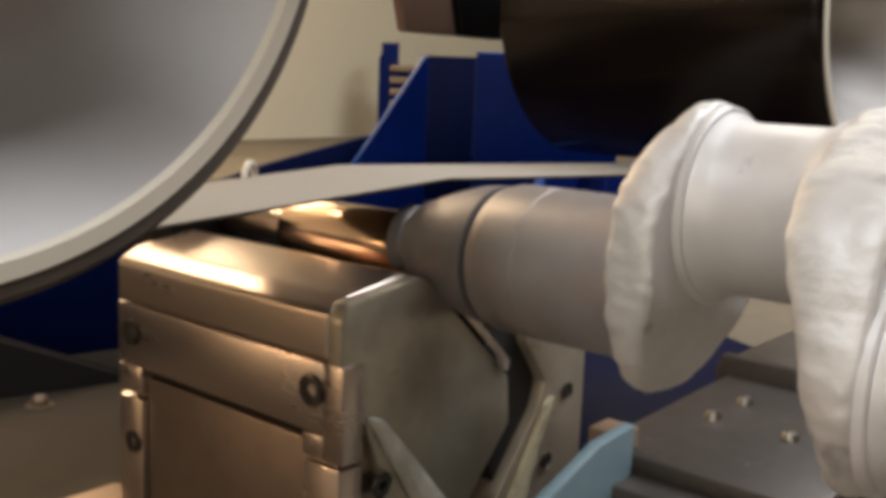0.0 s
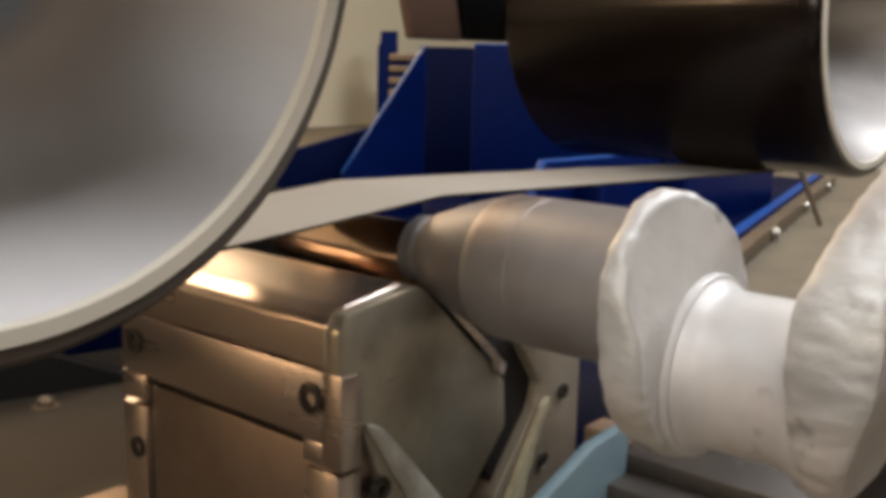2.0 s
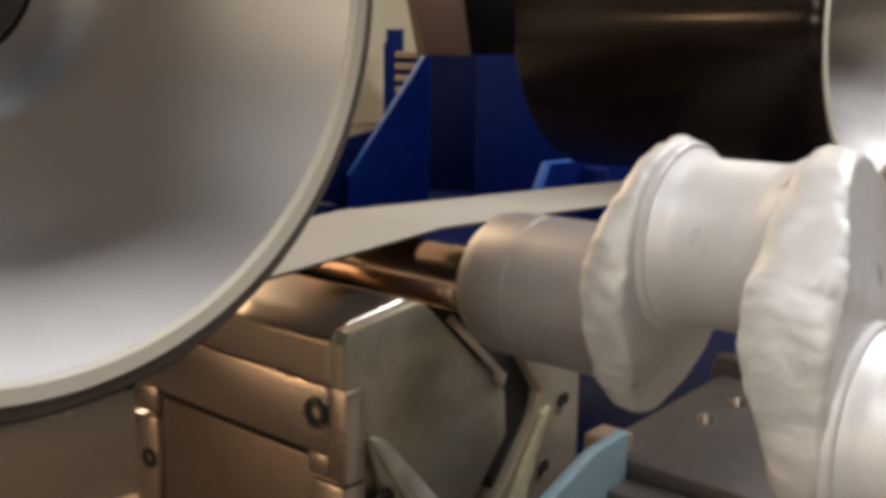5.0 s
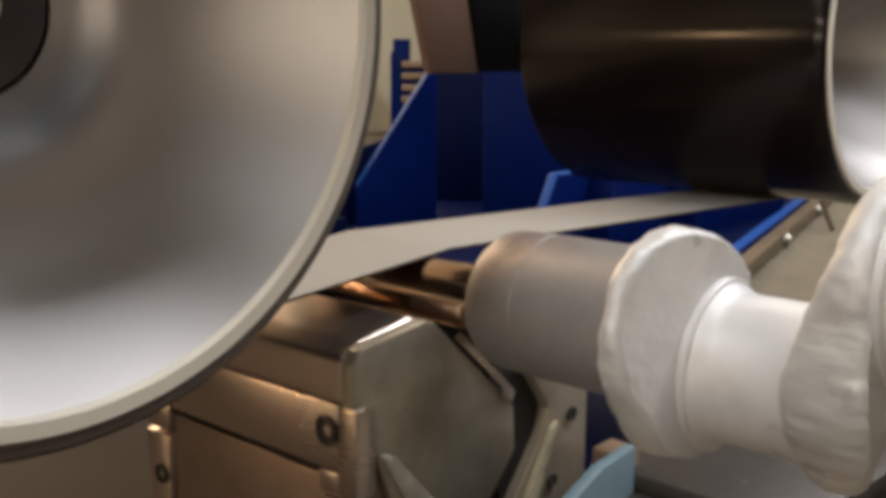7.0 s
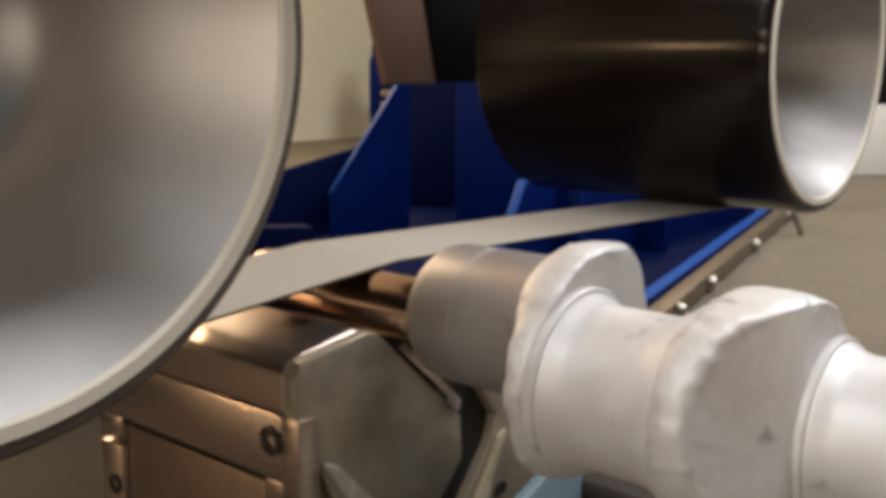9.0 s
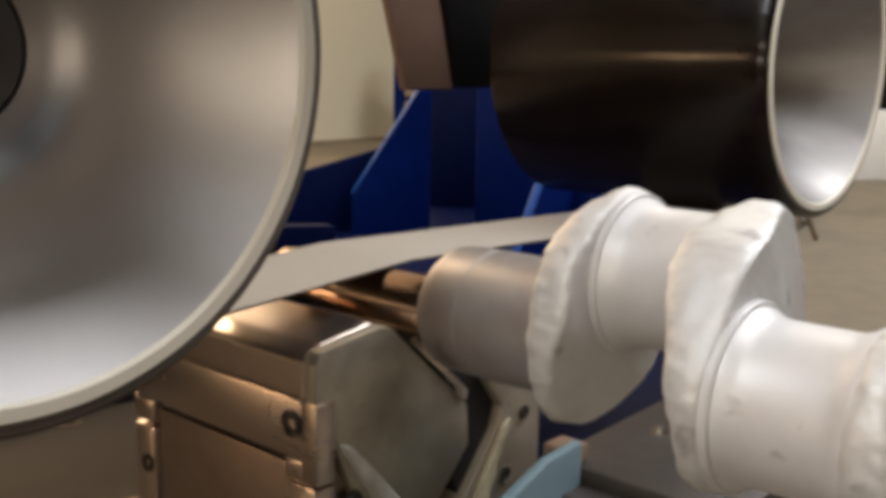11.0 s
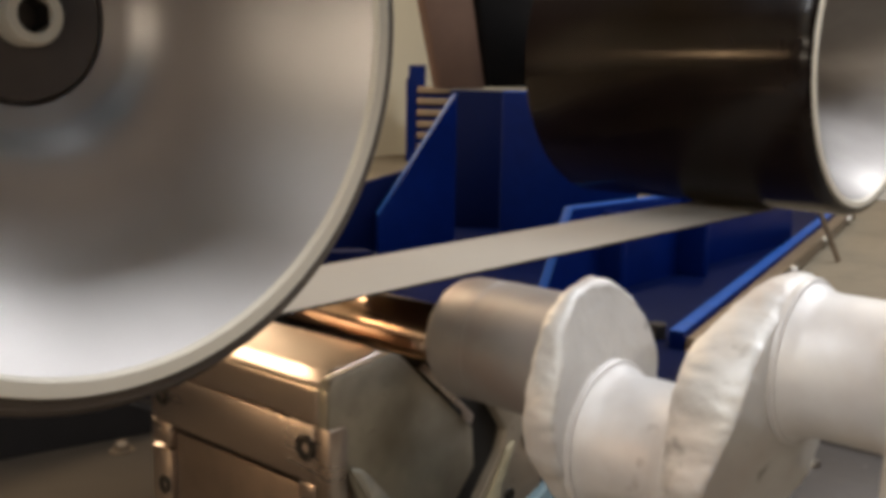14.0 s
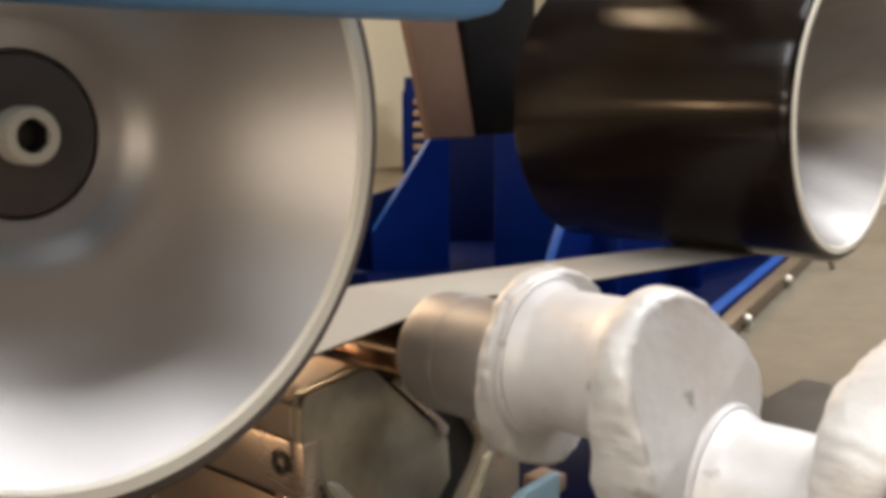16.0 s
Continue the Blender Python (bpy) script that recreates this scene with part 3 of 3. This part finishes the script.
ENAMEL = [M_BLUE, M_EDGE]
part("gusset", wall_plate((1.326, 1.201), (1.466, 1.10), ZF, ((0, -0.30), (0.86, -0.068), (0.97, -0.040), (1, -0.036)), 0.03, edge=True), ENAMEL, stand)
# darker blue stands in for the shade between gusset and panel
part("recess", wall_plate((1.76, 1.38), (1.93, 1.14), ZF, ((0, -0.032), (1, -0.032)), 0.03), M_BLUE_SHADE, stand)
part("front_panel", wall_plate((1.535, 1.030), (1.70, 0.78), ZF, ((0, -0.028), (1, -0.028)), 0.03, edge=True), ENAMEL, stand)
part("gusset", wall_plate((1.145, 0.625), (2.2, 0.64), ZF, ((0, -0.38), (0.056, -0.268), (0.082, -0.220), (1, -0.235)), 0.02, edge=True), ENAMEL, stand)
part("rib", box(1.325, 0.585, ZF, 1.345, 0.642, -0.235, 0.003), M_BLUE, stand)
part("rib", box(1.62, 0.575, ZF, 1.64, 0.640, -0.235, 0.003), M_BLUE, stand)
part("base_flange", wall_plate((1.09, 0.331), (2.9, 0.769), ZF, ((0, -0.360), (1, -0.360)), 0.022, edge=True), ENAMEL, stand, "blue base flange with a paler blue top")
part("side_panel", wall_plate((0.95, 1.48), (1.50, 1.15), ZF, ((0, -0.385), (0.5, -0.27), (1, -0.18)), 0.03), M_BLUE_SHADE, stand)
# blue panel coloured black for the wheel's shadow on it
part("shaded_left_panel", wall_plate((-0.35, 0.765), (0.55, 0.545), ZF, ((0, -0.14), (0.667, -0.31), (0.86, -0.388), (1, -0.388)), 0.03), M_BLACK, stand)
part("rear_panel", wall_plate((-0.5, 0.92), (0.75, 0.62), ZF, ((0, -0.15), (1, -0.24)), 0.03), M_BLUE_SHADE, stand)
part("base_plate", slab([(0.64, 0.60), (0.95, 0.45), (1.13, 0.375), (2.9, 0.82), (2.9, 1.4), (0.64, 1.4)], ZF, ZF + 0.012, 0.002), M_BLUE_SHADE, stand)
part("base_plate", slab([(0.47, 0.12), (1.0, 0.12), (1.125, 0.37), (0.945, 0.445), (0.62, 0.59), (0.5, 0.5)], ZF + 0.0065, ZF + 0.0125, 0.001), M_BLUE_SHADE, stand)
rail = thing("floor_rail", "brown steel floor rail with bright bolts beside the stand", "rail")
part("angle", wall_plate((1.10, 0.300), (2.9, 0.735), ZF, ((0, ZF + 0.03), (1, ZF + 0.03)), 0.03, 0.002), M_RAIL, rail)
for x, y in ((1.19, 0.320), (1.40, 0.371), (1.80, 0.467), (2.25, 0.576), (2.70, 0.685)):
    s = part("bolt", button_screw(), M_ZINC, rail)
    s.matrix_basis = pose(x, y, ZF + 0.017, 0, 0, 14) @ Matrix.Scale(1.9, 4) @ pose(0, 0, 0, 0, 0, 180)
nut = thing("anchor_nut", "dark anchor nut on the blue base plate", "nut")
part("hexagon", shift(lathe([(0, 0.0), (0.016, 0.0), (0.016, 0.022), (0, 0.022)], 6), 0, 0, 0, pose(0, 0, 0, 90)), M_BOLT, nut)
nut.matrix_basis = pose(1.125, 0.395, ZF + 0.012)
rod = thing("leaning_rod", "thin bare steel rod leaning by the floor rail", "rod")
part("bar", shift(lathe([(0, 0), (0.004, 0.001), (0.006, 0.003), (0.006, 0.118), (0.0, 0.119)], 16), 0, 0, 0, pose(0, 0, 0, 90)), M_RAIL, rod)
part("tip", shift(lathe([(0, 0.1195), (0.009, 0.1195), (0.009, 0.131), (0, 0.131)], 16), 0, 0, 0, pose(0, 0, 0, 90)), M_ZINC, rod, "bright steel tip")
rod.matrix_basis = pose(2.076, 0.475, ZF, -22, -8, 0)
loop = thing("cream_hose", "cream plastic hose loop behind the clamping block", "hose")
bm = bmesh.new()
hoop = []
for k in range(48):
    a = 2 * math.pi * k / 48
    hoop.append([bm.verts.new(((0.016 + 0.004 * math.cos(b)) * math.cos(a), 0.004 * math.sin(b), (0.016 + 0.004 * math.cos(b)) * math.sin(a))) for b in (2 * math.pi * q / 10 for q in range(10))])
for k in range(48):
    for q in range(10):
        bm.faces.new((hoop[k][q], hoop[(k + 1) % 48][q], hoop[(k + 1) % 48][(q + 1) % 10], hoop[k][(q + 1) % 10]))
part("loop", bm, M_CREAM, loop)
part("stem", shift(lathe([(0, -0.0185), (0.005, -0.0185), (0.005, -0.19), (0, -0.19)], 12), 0, 0, 0, pose(0, 0, 0, 90)), M_CREAM, loop)
loop.matrix_basis = pose(0.64, 0.65, ZF + 0.195, 0, 0, 30)

cabinet = thing("vented_blue_cabinet", "blue cabinet with dull tan louvre slots", "cabinet")
part("body", wall_plate((3.304, 3.021), (3.70, 2.60), ZF, ((0, -0.011), (0.02, 0.007), (0.02, 0.0595), (0.16, 0.061), (0.16, -0.07), (1, -0.07)), 0.16), M_BLUE, cabinet)
for k in range(6):
    d = Vector((0.264, -0.28)).normalized()
    p0 = Vector((3.325, 2.968))
    part("louvre", wall_plate(p0, p0 + d * 0.165, -0.071 - k * 0.054, ((0, -0.041 - k * 0.054), (1, -0.041 - k * 0.054)), 0.015, 0.003), M_RAIL, cabinet, "dull tan louvre slot")

board = thing("white_panel", "white panel standing on the floor by the wall", "panel")
part("sheet", wall_plate((3.36, 0.93), (3.9, 0.45), ZF, ((0, -0.155), (1, -0.155)), 0.04), M_BOARD, board)
shade = thing("black_cabinet", "black cabinet on the white panel", "cabinet")
part("body", wall_plate((3.36, 0.93), (3.9, 0.45), -0.154, ((0, 0.3), (1, 0.3)), 0.05), M_BLACK, shade)

# lamps
fixture = thing("added_wall_lamp", "housing of an unseen warm lamp added for the cover highlight", "wall lamp")
for y, z, long, watts, colour in WEST_STREAK_LIGHTS:
    tube = thing("added_streak_lamp", "long unseen lamp added for streak reflections on the drum", "wall lamp", "wall tube lamps", pose(-2.42, y, z))
    part("housing", box(-0.08, -long / 2 - 0.14, -0.1, 0.0, long / 2 + 0.14, 0.1, 0.004), M_CEIL, tube)
part("housing", box(-0.77, 0.0, -0.32, 0.77, 0.07, 0.32, 0.004), M_CEIL, fixture)
fixture.location = (WALL_LAMP[0], 3.279, WALL_LAMP[2])
for x, y, sx, sy, watts, colour in LAMPS:
    lamp = thing("ceiling_lamp", "white fluorescent ceiling lamp housing", "ceiling lamp", "ceiling lamps", pose(x, y, 2.0))
    part("housing", box(-sx / 2 - 0.02, -sy / 2 - 0.02, -0.08, sx / 2 + 0.02, sy / 2 + 0.02, 0, 0.004), M_CEIL, lamp)


# ---- what moves ----
def interp(rows, t, k):
    ts = [r[0] for r in rows]
    return float(np.interp(t, ts, [r[k] for r in rows]))


def tangent(px, pz, cx, cz, r, side):
    """The angle of the line from a point that touches a circle from below, and its length."""
    dx, dz = cx - px, cz - pz
    d = math.hypot(dx, dz)
    a = math.atan2(dz, dx) + side * math.asin(min(1, r / d))
    return a


def motions():
    rows = [(t, pose(x, y, z, 0, a, 0)) for t, x, y, z, a in HEAD]
    walk(head, rows)
    walk(belt, rows)
    BELT_X, BELT_Z = 0.334, -0.179
    LIFT = [(0, 0.017), (1, 0.015), (2, 0.012), (3, 0.008), (4, 0.003), (6.5, 0.0), (16, 0.0)]
    slide = [(t, Vector((x, y, z))) for t, x, y, z in SLIDE]

    def carried(t):
        return Vector([interp(SLIDE, t, k) for k in (1, 2, 3)])

    lefts, rights = [], []
    for t, m in rows:
        top = BELT_Z + 0.0240 + interp(LIFT, t, 1) if t < 13.7 else BELT_Z + 0.032
        inv = m.inverted()
        c = inv @ (Vector((BELT_X, 0, top)) + carried(t))
        c.y = 0
        free = -(RB1 + 0.0005) + (RB1 - RB2 + DZ) * c.x / DX
        c.z = max(c.z, free + 0.0005)
        la = tangent(c.x, c.z, 0, 0, RB1 + 0.0005, 1)
        ra = tangent(c.x, c.z, DX, DZ, RB2 + 0.0005, -1)
        lefts.append((t, pose(c.x, 0, c.z, 0, 180 - math.degrees(la), 0)))
        rights.append((t, pose(c.x, 0, c.z, 0, -math.degrees(ra), 0)))
    walk(left_strand, lefts)
    walk(right_strand, rights)
    axis = Vector((XC, 0, ZC))
    walk(crank, [(t, Matrix.Translation(axis + carried(t)) @ pose(0, 0, 0, 0, a, 0)) for t, a in TURN])
    for ob in (block, jaw, cloth, bar):
        walk(ob, [(t, Matrix.Translation(v)) for t, v in slide])
    walk(roller, [(t, Matrix.Translation(v + axis + Vector((0.004, 0, -0.0055)))) for t, v in slide])
    nose = [(0, 0.0305), (1, 0.0265), (2, 0.019), (3, 0.006), (4, -0.026), (6.5, -0.036), (16, -0.036)]
    walk(cone, [(t, Matrix.Translation(axis + carried(t) + Vector((0, interp(nose, t, 1), 0)))) for t in sorted({n[0] for n in nose} | {r[0] for r in SLIDE})])
    for w, x, z in ((wheel_a, 0, 0), (wheel_b, DX, DZ)):
        walk(w, [(k * 0.5, pose(x, 0, z, 0, k * 60, 0)) for k in range(33)])


motions()
